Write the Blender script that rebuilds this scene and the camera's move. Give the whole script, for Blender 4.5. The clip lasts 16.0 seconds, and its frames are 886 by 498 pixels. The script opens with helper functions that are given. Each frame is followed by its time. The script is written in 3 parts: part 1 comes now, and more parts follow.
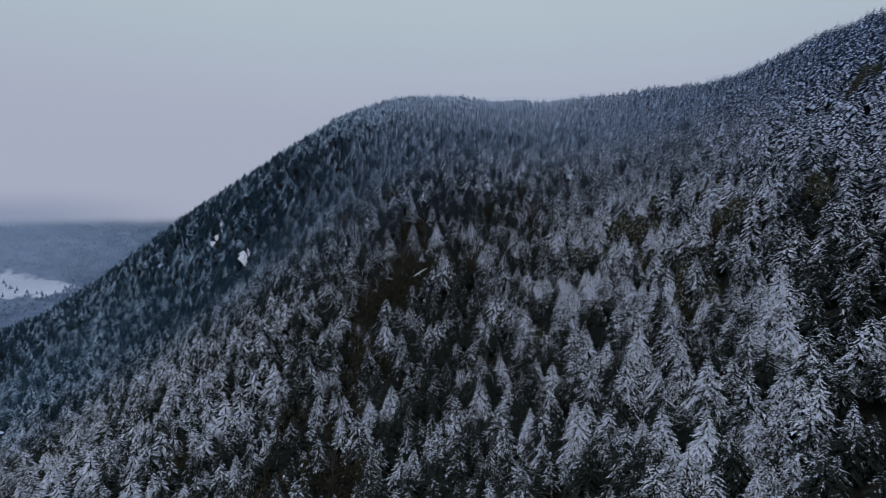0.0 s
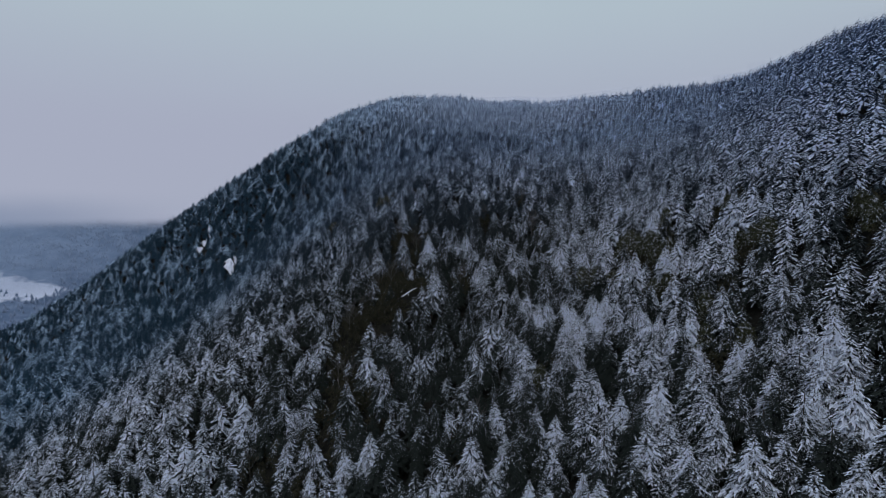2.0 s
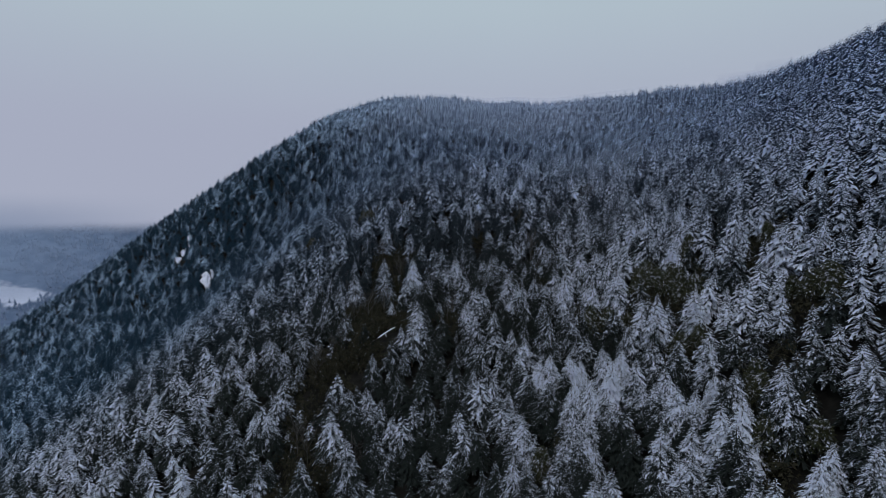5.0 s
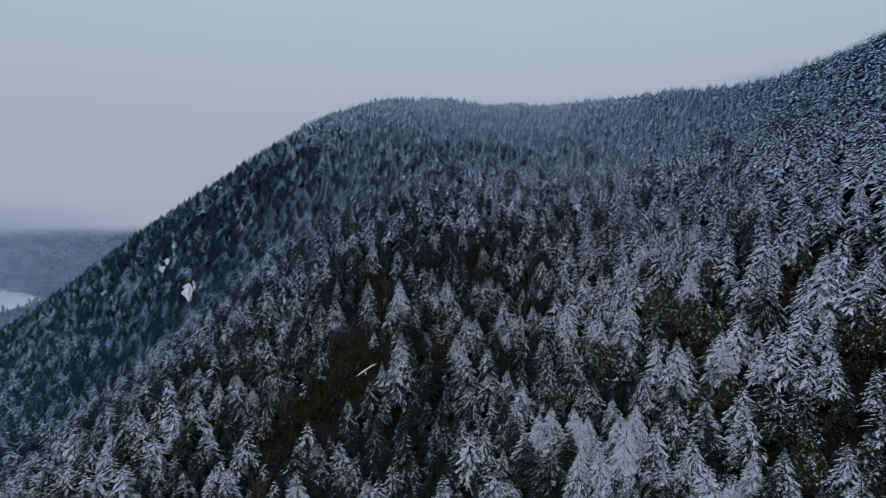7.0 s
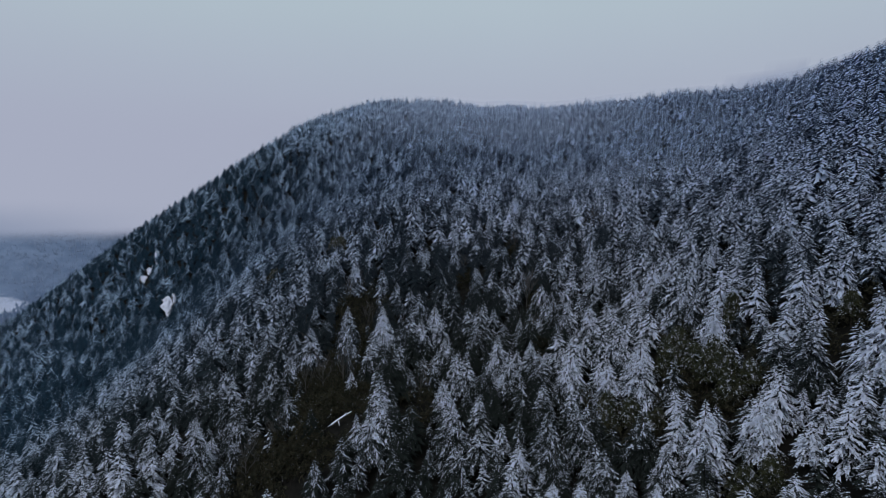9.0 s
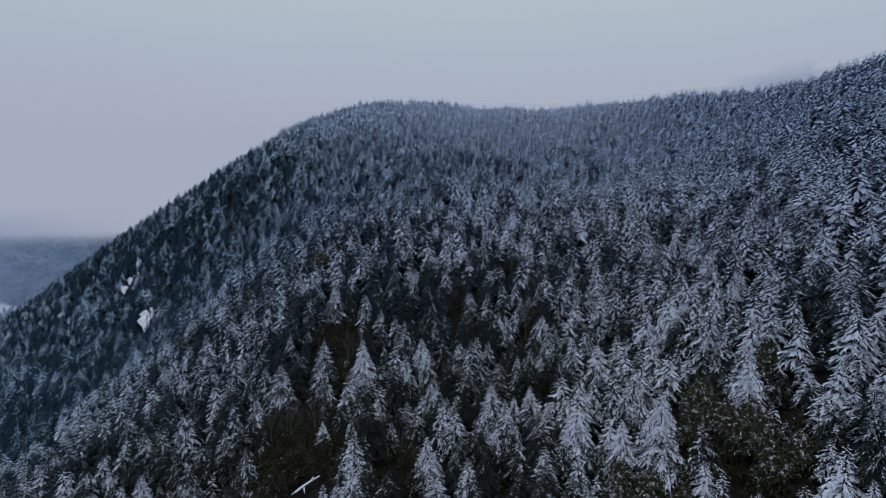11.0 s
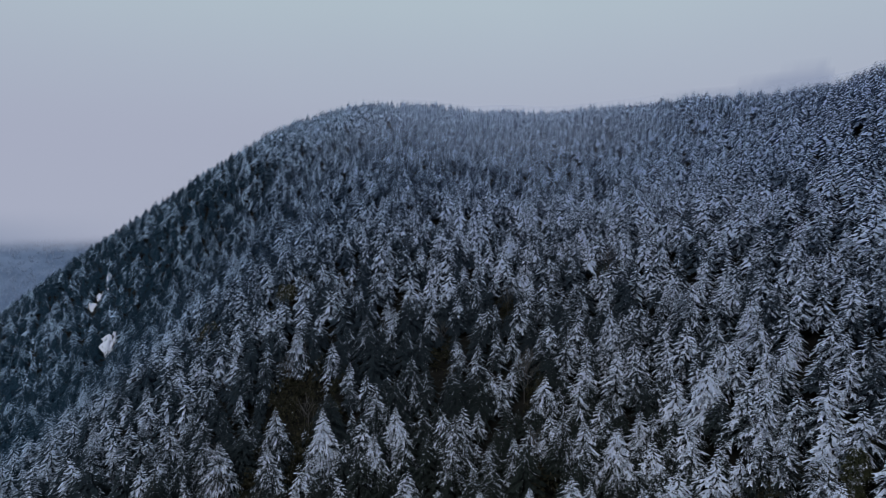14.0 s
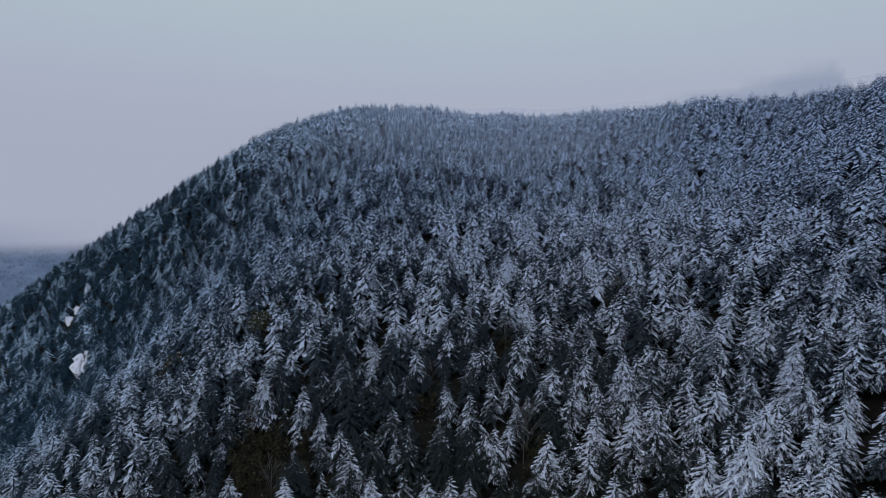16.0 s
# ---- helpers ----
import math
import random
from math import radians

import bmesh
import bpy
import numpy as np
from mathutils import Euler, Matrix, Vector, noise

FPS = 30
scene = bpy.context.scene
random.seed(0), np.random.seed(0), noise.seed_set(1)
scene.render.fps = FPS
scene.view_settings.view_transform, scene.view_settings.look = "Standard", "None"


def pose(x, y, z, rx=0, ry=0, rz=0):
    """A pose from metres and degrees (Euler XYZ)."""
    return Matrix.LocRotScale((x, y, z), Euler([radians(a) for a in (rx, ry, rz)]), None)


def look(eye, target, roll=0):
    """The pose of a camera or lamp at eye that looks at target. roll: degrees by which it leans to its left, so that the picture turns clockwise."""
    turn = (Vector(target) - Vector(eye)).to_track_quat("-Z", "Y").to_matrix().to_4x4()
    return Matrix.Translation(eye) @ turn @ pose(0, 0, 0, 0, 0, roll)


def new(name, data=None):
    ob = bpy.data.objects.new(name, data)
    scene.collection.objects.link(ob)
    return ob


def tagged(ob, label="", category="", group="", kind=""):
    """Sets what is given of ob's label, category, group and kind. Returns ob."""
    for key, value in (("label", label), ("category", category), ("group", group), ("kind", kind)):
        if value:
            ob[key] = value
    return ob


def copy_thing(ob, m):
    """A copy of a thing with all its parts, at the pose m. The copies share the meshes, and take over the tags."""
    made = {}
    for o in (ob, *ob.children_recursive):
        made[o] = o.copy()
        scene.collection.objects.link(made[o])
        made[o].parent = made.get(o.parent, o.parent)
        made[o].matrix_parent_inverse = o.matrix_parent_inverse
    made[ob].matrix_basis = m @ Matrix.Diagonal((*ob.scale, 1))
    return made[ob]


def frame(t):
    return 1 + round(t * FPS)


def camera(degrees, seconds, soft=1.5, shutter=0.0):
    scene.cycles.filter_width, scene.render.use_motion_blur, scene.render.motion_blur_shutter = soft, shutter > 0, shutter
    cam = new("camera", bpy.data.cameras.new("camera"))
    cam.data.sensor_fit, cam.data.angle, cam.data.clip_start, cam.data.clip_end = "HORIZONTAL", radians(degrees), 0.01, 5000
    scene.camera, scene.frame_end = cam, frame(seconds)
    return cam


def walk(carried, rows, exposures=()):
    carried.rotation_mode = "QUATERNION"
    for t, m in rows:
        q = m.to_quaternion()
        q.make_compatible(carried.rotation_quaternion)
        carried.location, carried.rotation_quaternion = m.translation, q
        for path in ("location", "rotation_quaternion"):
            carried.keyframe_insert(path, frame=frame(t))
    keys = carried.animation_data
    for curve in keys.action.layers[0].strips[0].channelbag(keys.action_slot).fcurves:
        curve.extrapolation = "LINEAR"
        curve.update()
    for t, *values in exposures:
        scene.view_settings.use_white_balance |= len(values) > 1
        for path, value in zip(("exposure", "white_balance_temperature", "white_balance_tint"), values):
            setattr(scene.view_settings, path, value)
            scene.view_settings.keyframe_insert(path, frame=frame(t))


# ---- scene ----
# ---- camera path ----
cam = camera(74.1, 16.0, soft=0.72)
METRES, EYE, TILT, LEAN, TURN = 200.0, 100.0, -4.0, 0.0, 0.0
ROWS = [
    (0.0, 0.0, 0.0, 0.0, 0.0, 0.0, 0.0),
    (0.5, 0.0046, 0.0292, 0.01, -0.01, -0.03, 0.01),
    (1.0, 0.0091, 0.0585, 0.02, -0.01, -0.07, 0.0),
    (1.5, 0.0134, 0.088, 0.0293, -0.02, -0.1, -0.01),
    (2.0, 0.0178, 0.1172, 0.0386, -0.03, -0.13, -0.02),
    (2.5, 0.0223, 0.1471, 0.0482, -0.03, -0.16, -0.04),
    (3.0, 0.0264, 0.1764, 0.0577, -0.06, -0.19, -0.06),
    (3.5, 0.0309, 0.2061, 0.0669, -0.07, -0.2, -0.07),
    (4.0, 0.0353, 0.2354, 0.077, -0.09, -0.24, -0.08),
    (6.5, 0.0588, 0.3801, 0.1285, -0.18, -0.34, -0.02),
    (7.0, 0.0633, 0.4093, 0.1385, -0.21, -0.35, -0.03),
    (7.5, 0.0678, 0.4385, 0.1486, -0.25, -0.37, -0.02),
    (8.0, 0.0726, 0.4679, 0.1593, -0.28, -0.4, -0.02),
    (8.5, 0.0772, 0.4971, 0.1696, -0.32, -0.42, -0.01),
    (9.0, 0.0817, 0.5263, 0.1799, -0.36, -0.41, -0.01),
    (11.5, 0.1036, 0.6721, 0.2317, -0.5, -0.53, -0.03),
    (12.0, 0.1079, 0.7014, 0.2418, -0.52, -0.56, -0.02),
    (12.5, 0.112, 0.7311, 0.2517, -0.56, -0.58, -0.03),
    (13.0, 0.1168, 0.7606, 0.2617, -0.57, -0.6, -0.03),
    (13.5, 0.1211, 0.7902, 0.2719, -0.59, -0.61, -0.03),
    (14.0, 0.1257, 0.8193, 0.2825, -0.58, -0.64, -0.02),
    (14.5, 0.1299, 0.8487, 0.293, -0.61, -0.66, -0.03),
    (15.0, 0.1345, 0.8778, 0.303, -0.61, -0.66, -0.03),
    (15.5, 0.1388, 0.9068, 0.3133, -0.62, -0.68, -0.05),
    (16.0, 0.1429, 0.9356, 0.3227, -0.63, -0.67, -0.05),
]
walk(cam, [(t, pose(0, 0, EYE, TILT, LEAN, TURN) @ pose(METRES * x, METRES * y, METRES * z, 90 + pitch, roll, yaw)) for t, x, y, z, yaw, pitch, roll in ROWS])

# ---- world, sun ----
SKY_LOW, SKY_HIGH = (0.402, 0.434, 0.555, 1), (0.44, 0.525, 0.59, 1)
SUN_ELEVATION, SUN_AZIMUTH = 48, 200
world = bpy.data.worlds.new("overcast_sky")
scene.world = world
world.use_nodes = True
wn, wl = world.node_tree.nodes, world.node_tree.links
wn.clear()
w_out = wn.new("ShaderNodeOutputWorld")
w_sky = wn.new("ShaderNodeTexSky")
w_sky.sky_type, w_sky.sun_disc = "NISHITA", False
w_sky.sun_elevation, w_sky.sun_rotation = radians(SUN_ELEVATION), radians(SUN_AZIMUTH)
w_sky_bg = wn.new("ShaderNodeBackground")
w_sky_bg.inputs["Strength"].default_value = 0.006
wl.new(w_sky.outputs[0], w_sky_bg.inputs["Color"])
w_co = wn.new("ShaderNodeTexCoord")
w_sep = wn.new("ShaderNodeSeparateXYZ")
wl.new(w_co.outputs["Generated"], w_sep.inputs[0])
w_map = wn.new("ShaderNodeMapRange")
w_map.inputs["From Min"].default_value, w_map.inputs["From Max"].default_value = -0.02, 0.3
wl.new(w_sep.outputs["Z"], w_map.inputs["Value"])
w_noise = wn.new("ShaderNodeTexNoise")
w_noise.inputs["Scale"].default_value, w_noise.inputs["Detail"].default_value = 1.6, 4
wl.new(w_co.outputs["Generated"], w_noise.inputs["Vector"])
w_mix = wn.new("ShaderNodeMixRGB")
w_mix.inputs[1].default_value, w_mix.inputs[2].default_value = SKY_LOW, SKY_HIGH
wl.new(w_map.outputs[0], w_mix.inputs[0])
w_cloud = wn.new("ShaderNodeMixRGB")
w_cloud.blend_type = "SOFT_LIGHT"
w_cloud.inputs[0].default_value = 0.12
wl.new(w_mix.outputs[0], w_cloud.inputs[1])
wl.new(w_noise.outputs["Fac"], w_cloud.inputs[2])
w_bg = wn.new("ShaderNodeBackground")
w_bg.inputs["Strength"].default_value = 0.93
wl.new(w_cloud.outputs[0], w_bg.inputs["Color"])
w_add = wn.new("ShaderNodeAddShader")
wl.new(w_bg.outputs[0], w_add.inputs[0])
wl.new(w_sky_bg.outputs[0], w_add.inputs[1])
wl.new(w_add.outputs[0], w_out.inputs["Surface"])

sun_data = bpy.data.lights.new("sun", "SUN")
sun_data.energy, sun_data.angle, sun_data.color = 0.5, radians(25), (1.0, 0.97, 0.93)
sun = new("sun", sun_data)
sun.matrix_world = look((0, 0, 900), (-math.sin(radians(SUN_AZIMUTH)) * 900, -math.cos(radians(SUN_AZIMUTH)) * 900, 900 - 900 * math.tan(radians(SUN_ELEVATION))))


# ---- materials ----
class Graph:
    """A small wrapper that adds nodes to a material."""

    def __init__(self, name, roughness=0.9, specular=0.2):
        self.material = bpy.data.materials.new(name)
        self.material.use_nodes = True
        self.tree = self.material.node_tree
        self.bsdf = self.tree.nodes["Principled BSDF"]
        self.bsdf.inputs["Roughness"].default_value = roughness
        self.bsdf.inputs["Specular IOR Level"].default_value = specular

    def add(self, kind, values=(), **props):
        node = self.tree.nodes.new(kind)
        for key, value in props.items():
            setattr(node, key, value)
        for key, value in dict(values).items():
            if isinstance(value, bpy.types.NodeSocket):
                self.tree.links.new(value, node.inputs[key])
            else:
                node.inputs[key].default_value = value
        return node

    def math(self, op, a, b=0.0):
        return self.add("ShaderNodeMath", {0: a, 1: b}, operation=op).outputs[0]

    def span(self, value, a, b, c=0.0, d=1.0):
        return self.add("ShaderNodeMapRange", {"Value": value, "From Min": a, "From Max": b, "To Min": c, "To Max": d}).outputs[0]

    def noise(self, scale, detail=3.0, vector=None):
        vector = vector or self.add("ShaderNodeNewGeometry").outputs["Position"]
        return self.add("ShaderNodeTexNoise", {"Vector": vector, "Scale": scale, "Detail": detail}).outputs["Fac"]

    def mix(self, fac, a, b):
        return self.add("ShaderNodeMixRGB", {0: fac, 1: a, 2: b}).outputs[0]

    def colour(self, socket):
        self.tree.links.new(socket, self.bsdf.inputs["Base Color"])

    def bump(self, socket, strength, distance):
        node = self.add("ShaderNodeBump", {"Height": socket, "Strength": strength, "Distance": distance})
        self.tree.links.new(node.outputs[0], self.bsdf.inputs["Normal"])


SNOW = (0.83, 0.85, 1.0, 1)


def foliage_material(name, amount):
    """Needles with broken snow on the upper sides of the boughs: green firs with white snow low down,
    rimed firs towards the crest, where the snow lies thicker, as it does towards +x.
    Distance haze is put into the base colour up there: bluer, paler needles and bluer, dimmer snow."""
    g = Graph(name, 0.85, 0.15)
    geo = g.add("ShaderNodeNewGeometry")
    up = g.add("ShaderNodeSeparateXYZ", {0: geo.outputs["Normal"]}).outputs["Z"]
    place = g.add("ShaderNodeSeparateXYZ", {0: geo.outputs["Position"]})
    height, aside, ahead = place.outputs["Z"], place.outputs["X"], place.outputs["Y"]
    tint = g.add("ShaderNodeAttribute", attribute_name="tint").outputs["Fac"]
    single = g.add("ShaderNodeObjectInfo").outputs["Random"]
    tree = g.math("ADD", g.math("MULTIPLY", tint, 0.7), g.math("MULTIPLY", single, 0.3))
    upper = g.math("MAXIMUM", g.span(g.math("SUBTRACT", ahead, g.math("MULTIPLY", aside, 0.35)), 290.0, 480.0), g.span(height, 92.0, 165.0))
    # sideways change of the painted haze tint, teal to greyer blue
    haze_side = g.span(aside, -160.0, 60.0)
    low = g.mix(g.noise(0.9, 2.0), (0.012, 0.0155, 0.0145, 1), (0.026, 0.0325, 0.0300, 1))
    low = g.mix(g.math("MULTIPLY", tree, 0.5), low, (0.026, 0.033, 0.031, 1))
    # haze put into the needle colour: blue, with lifted darks
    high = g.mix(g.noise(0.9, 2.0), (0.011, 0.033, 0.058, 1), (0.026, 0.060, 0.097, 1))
    high = g.mix(haze_side, high, g.mix(g.noise(0.9, 2.0), (0.034, 0.056, 0.100, 1), (0.064, 0.094, 0.155, 1)))
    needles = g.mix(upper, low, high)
    snow = g.mix(upper, (0.78, 0.825, 1.0, 1), g.mix(haze_side, (0.50, 0.66, 0.90, 1), (0.53, 0.665, 0.93, 1)))
    flat = g.add("ShaderNodeVectorMath", {0: geo.outputs["Position"], 1: (1.0, 1.0, 1.6)}, operation="MULTIPLY").outputs[0]
    fine = g.add("ShaderNodeMix", {"Factor": upper, "A": g.noise(2.6, 2.0, flat), "B": g.noise(2.0, 2.0, flat)}).outputs[0]
    bough = g.add("ShaderNodeAttribute", attribute_name="load").outputs["Fac"]
    patch = g.math("ADD", g.math("ADD", g.math("MULTIPLY", g.noise(0.8, 2.0), 0.3), g.math("MULTIPLY", fine, 0.75)), g.math("MULTIPLY", bough, 0.42))
    load = g.math("ADD", g.math("MULTIPLY", g.math("SUBTRACT", tree, 0.5), g.span(ahead, 250.0, 650.0, 0.42, 0.86)), amount)
    load = g.math("ADD", load, g.span(height, 130.0, 225.0, 0.0, 0.21))
    load = g.math("ADD", load, g.span(aside, 40.0, 230.0, 0.0, 0.24))
    hollow = g.math("MULTIPLY", g.math("MULTIPLY", g.span(aside, -50.0, 20.0, -1.0, 0.0), g.span(aside, -270.0, -150.0, 0.2, 1.0)), g.math("MULTIPLY", g.span(ahead, 250.0, 330.0, 0.01, 0.07), g.span(ahead, 440.0, 560.0, 1.0, 0.25)))
    drift = g.math("MULTIPLY", g.span(aside, 50.0, 110.0, 0.0, 0.07), g.math("MULTIPLY", g.span(ahead, 130.0, 195.0), g.span(ahead, 310.0, 380.0, 1.0, 0.0)))
    load = g.math("ADD", g.math("ADD", load, drift), g.math("MULTIPLY", g.span(ahead, 200.0, 270.0, 0.06, 0.0), g.span(aside, 40.0, 80.0)))
    load = g.math("ADD", load, hollow)
    load = g.math("ADD", load, g.span(aside, -190.0, -60.0, 0.05, 0.0))
    load = g.math("ADD", load, g.math("MULTIPLY", g.span(height, 160.0, 215.0, 0.0, 0.36), g.span(aside, -150.0, -60.0)))
    load = g.math("ADD", load, g.math("MULTIPLY", g.span(aside, -190.0, -50.0, -0.25, 0.0), g.span(ahead, 365.0, 460.0, 0.05, 1.0)))
    load = g.math("ADD", load, g.span(ahead, 340.0, 520.0, 0.0, 0.11))
    load = g.math("ADD", load, g.math("MULTIPLY", g.math("SUBTRACT", g.noise(0.014, 2.0), 0.5), 0.18))
    load = g.math("ADD", load, g.math("MULTIPLY", g.math("SUBTRACT", g.noise(0.05, 2.0), 0.5), 0.44))
    dip = g.math("MULTIPLY", g.math("MULTIPLY", g.span(aside, 80.0, 120.0), g.span(aside, 170.0, 220.0, 1.0, 0.0)), g.math("MULTIPLY", g.span(ahead, 290.0, 340.0), g.span(ahead, 400.0, 450.0, 1.0, 0.0)))
    load = g.math("SUBTRACT", load, g.math("MULTIPLY", dip, 0.04))
    bank = g.math("MULTIPLY", g.math("MULTIPLY", g.span(aside, -5.0, 15.0), g.span(aside, 50.0, 75.0, 1.0, 0.0)), g.math("MULTIPLY", g.span(ahead, 165.0, 195.0), g.span(ahead, 240.0, 280.0, 1.0, 0.0)))
    load = g.math("ADD", load, g.math("MULTIPLY", bank, 0.05))
    # snow edges soften higher up as painted haze, and break off sharply low down
    edge = g.math("ADD", g.math("MULTIPLY", upper, 0.09), 0.18)
    cover = g.span(g.math("DIVIDE", g.math("SUBTRACT", g.math("ADD", patch, load), 0.995), edge), -0.5, 0.5)
    cover = g.math("MULTIPLY", cover, g.span(up, 0.0, 0.4))
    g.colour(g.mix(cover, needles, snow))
    return g.material


def plain_material(name, a, b, scale, roughness=0.9, snow=0.0, bump=0.0, cling=(0.1, 0.6)):
    """Two tones in a noise at two scales, with a dusting of snow on upper sides."""
    g = Graph(name, roughness, 0.2)
    geo = g.add("ShaderNodeNewGeometry")
    fac = g.math("ADD", g.math("MULTIPLY", g.noise(scale, 5.0), 0.7), g.math("MULTIPLY", geo.outputs["Random Per Island"], 0.3))
    tone = g.mix(g.span(fac, 0.3, 0.7), a, b)
    if snow:
        up = g.add("ShaderNodeSeparateXYZ", {0: geo.outputs["Normal"]}).outputs["Z"]
        dust = g.math("MULTIPLY", g.span(up, *cling), g.span(g.math("ADD", g.noise(scale * 2.3, 4.0), snow), 0.95, 1.1))
        tone = g.mix(dust, tone, SNOW)
    g.colour(tone)
    if bump:
        g.bump(g.noise(scale * 3, 6.0), 0.6, bump)
    return g.material


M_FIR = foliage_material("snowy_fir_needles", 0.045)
# pale blue base colour holds the far hill's haze
M_FAR = plain_material("hazed_far_woods", (0.15, 0.20, 0.30, 1), (0.24, 0.30, 0.42, 1), 0.06)
M_OLIVE = plain_material("olive_evergreen_leaves", (0.018, 0.023, 0.011, 1), (0.060, 0.060, 0.028, 1), 0.5, 0.7, 0.42)
M_BARK = plain_material("conifer_bark", (0.035, 0.026, 0.020, 1), (0.075, 0.058, 0.047, 1), 3.0, 0.95)
M_TWIG = plain_material("bare_alder_bark", (0.055, 0.050, 0.048, 1), (0.14, 0.13, 0.13, 1), 2.0, 0.9, 0.28)
M_ROCK = plain_material("snowed_rock", (0.10, 0.10, 0.11, 1), (0.22, 0.21, 0.23, 1), 0.6, 0.9, 0.72, 0.3, (0.1, 0.45))
M_LOG = plain_material("snowed_log_bark", (0.06, 0.05, 0.042, 1), (0.14, 0.12, 0.10, 1), 1.5, 0.9, 0.68, 0.0, (-0.3, 0.2))
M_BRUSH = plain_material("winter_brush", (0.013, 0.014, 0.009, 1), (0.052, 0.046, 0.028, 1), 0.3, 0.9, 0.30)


def ground_material():
    g = Graph("forest_floor", 0.95, 0.1)
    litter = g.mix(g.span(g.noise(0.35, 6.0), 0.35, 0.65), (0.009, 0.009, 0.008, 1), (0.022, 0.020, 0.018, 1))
    field = g.add("ShaderNodeAttribute", attribute_name="snowfield").outputs["Fac"]
    dust = g.math("MAXIMUM", g.span(g.noise(0.5, 5.0), 0.70, 0.86), g.span(g.math("ADD", g.math("MULTIPLY", g.noise(0.045, 4.0), 0.6), field), 0.72, 0.9, 0.0, 0.8))
    # distance haze painted into the far ground, pale blue in place of litter
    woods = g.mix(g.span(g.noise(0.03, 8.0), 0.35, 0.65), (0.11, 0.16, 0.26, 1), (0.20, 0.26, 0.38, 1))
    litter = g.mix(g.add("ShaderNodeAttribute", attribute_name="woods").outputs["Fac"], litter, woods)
    g.colour(g.mix(dust, litter, SNOW))
    g.bump(g.noise(0.8, 6.0), 0.5, 0.4)
    return g.material


def cloud_material(name, low, high, top_low, top_high, ragged, colour=SKY_LOW, most=1.0):
    """Cloud or haze that glows in the sky's or a given colour, dissolving downwards and upwards."""
    g = Graph(name)
    position = g.add("ShaderNodeNewGeometry").outputs["Position"]
    height = g.add("ShaderNodeSeparateXYZ", {0: position}).outputs["Z"]
    wavy = g.math("ADD", height, g.math("MULTIPLY", g.math("SUBTRACT", g.noise(0.006, 5.0), 0.5), ragged))
    fade = g.add("ShaderNodeMapRange", {"Value": wavy, "From Min": low, "From Max": high}, interpolation_type="SMOOTHSTEP").outputs[0]
    end = g.add("ShaderNodeMapRange", {"Value": wavy, "From Min": top_low, "From Max": top_high, "To Min": most, "To Max": 0.0}, interpolation_type="SMOOTHSTEP").outputs[0]
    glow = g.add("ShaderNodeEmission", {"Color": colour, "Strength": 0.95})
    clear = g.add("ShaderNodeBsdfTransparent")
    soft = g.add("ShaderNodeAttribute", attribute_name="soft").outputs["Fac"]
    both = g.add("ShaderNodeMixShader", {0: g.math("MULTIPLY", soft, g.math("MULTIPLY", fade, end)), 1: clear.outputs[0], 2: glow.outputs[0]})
    out = g.tree.nodes["Material Output"]
    g.tree.links.new(both.outputs[0], out.inputs["Surface"])
    return g.material


# ---- the lie of the land ----
SWELLS = [
    [0, 0, -4, -31, -109, -29, 39, -111],
    [3, -1, -5, -6, 33, 5, 33, 3],
    [-1, -6, -42, 0, -14, -21, 72, -6],
    [-21, 20, 13, -3, -14, 67, 60, -44],
    [11, -29, -18, 36, 71, 18, 70, 44],
    [19, 19, 15, -33, -26, 26, 21, -17],
    [2, 26, 49, 78, 44, 58, 17, -1],
    [14, 29, -40, -22, -13, -18, -71, -50],
]
PLANE = (69.0, 72.4, 15.7)
# folds in the middle of the slope: rise, x, y, width
FOLDS = [(3.7, 0, 250, 32), (-0.9, 0, 305, 32), (-3.0, 70, 230, 32), (-3.5, 75, 320, 35), (5.1, 10, 370, 40), (7.3, -60, 280, 35), (2.7, -60, 380, 45),
         (-1.5, 60, 150, 35), (-1.3, -40, 200, 35), (1.8, -110, 330, 45), (9.5, -8, 258, 17), (4, 262, 385, 35), (6, 280, 480, 24)]


def smooth(v):
    v = np.clip(v, 0, 1)
    return v * v * (3 - 2 * v)


def bell(x, y, cx, cy, s):
    return np.exp(-((x - cx) ** 2 + (y - cy) ** 2) / (2 * s * s))


def slope_height(x, y):
    """The forested mountainside: an inclined plane with broad swells."""
    h = PLANE[0] + PLANE[1] * x / 300 + PLANE[2] * (y - 400) / 300 - 12.8 - 1.3 * smooth((y - 235) / 80) + 2.4 * smooth((y - 450) / 250)
    h = h + 6.0 * bell(x, y, 140, 700, 75)
    for rise, cx, cy, wide in FOLDS:
        h = h + rise * bell(x, y, cx, cy, wide)
    for i, row in enumerate(SWELLS):
        for j, amount in enumerate(row):
            h = h + amount * bell(x, y, -520 + 130 * i, -50 + 140 * j, 105)
    return h


def ground_height(x, y):
    x, y = np.asarray(x, float), np.asarray(y, float)
    out = np.hypot(np.maximum(np.maximum(-600 - x, x - 400), 0), np.maximum(np.maximum(-200 - y, y - 960), 0))
    k = smooth(out / 320)
    base = -140 + 330 * bell(x, y, -1250, 1900, 430) + 300 * bell(x, y, 700, 1180, 200)
    base = base + 14 * np.sin(x / 170 + 1) * np.cos(y / 210) + 5 * np.sin(x / 47) * np.sin(y / 61)
    near = slope_height(np.clip(x, -950, 800), np.clip(y, -500, 1300)) + 1.5 * np.sin(x / 17 + y / 23) * np.cos(y / 19 - x / 31)
    return near * (1 - k) + base * k


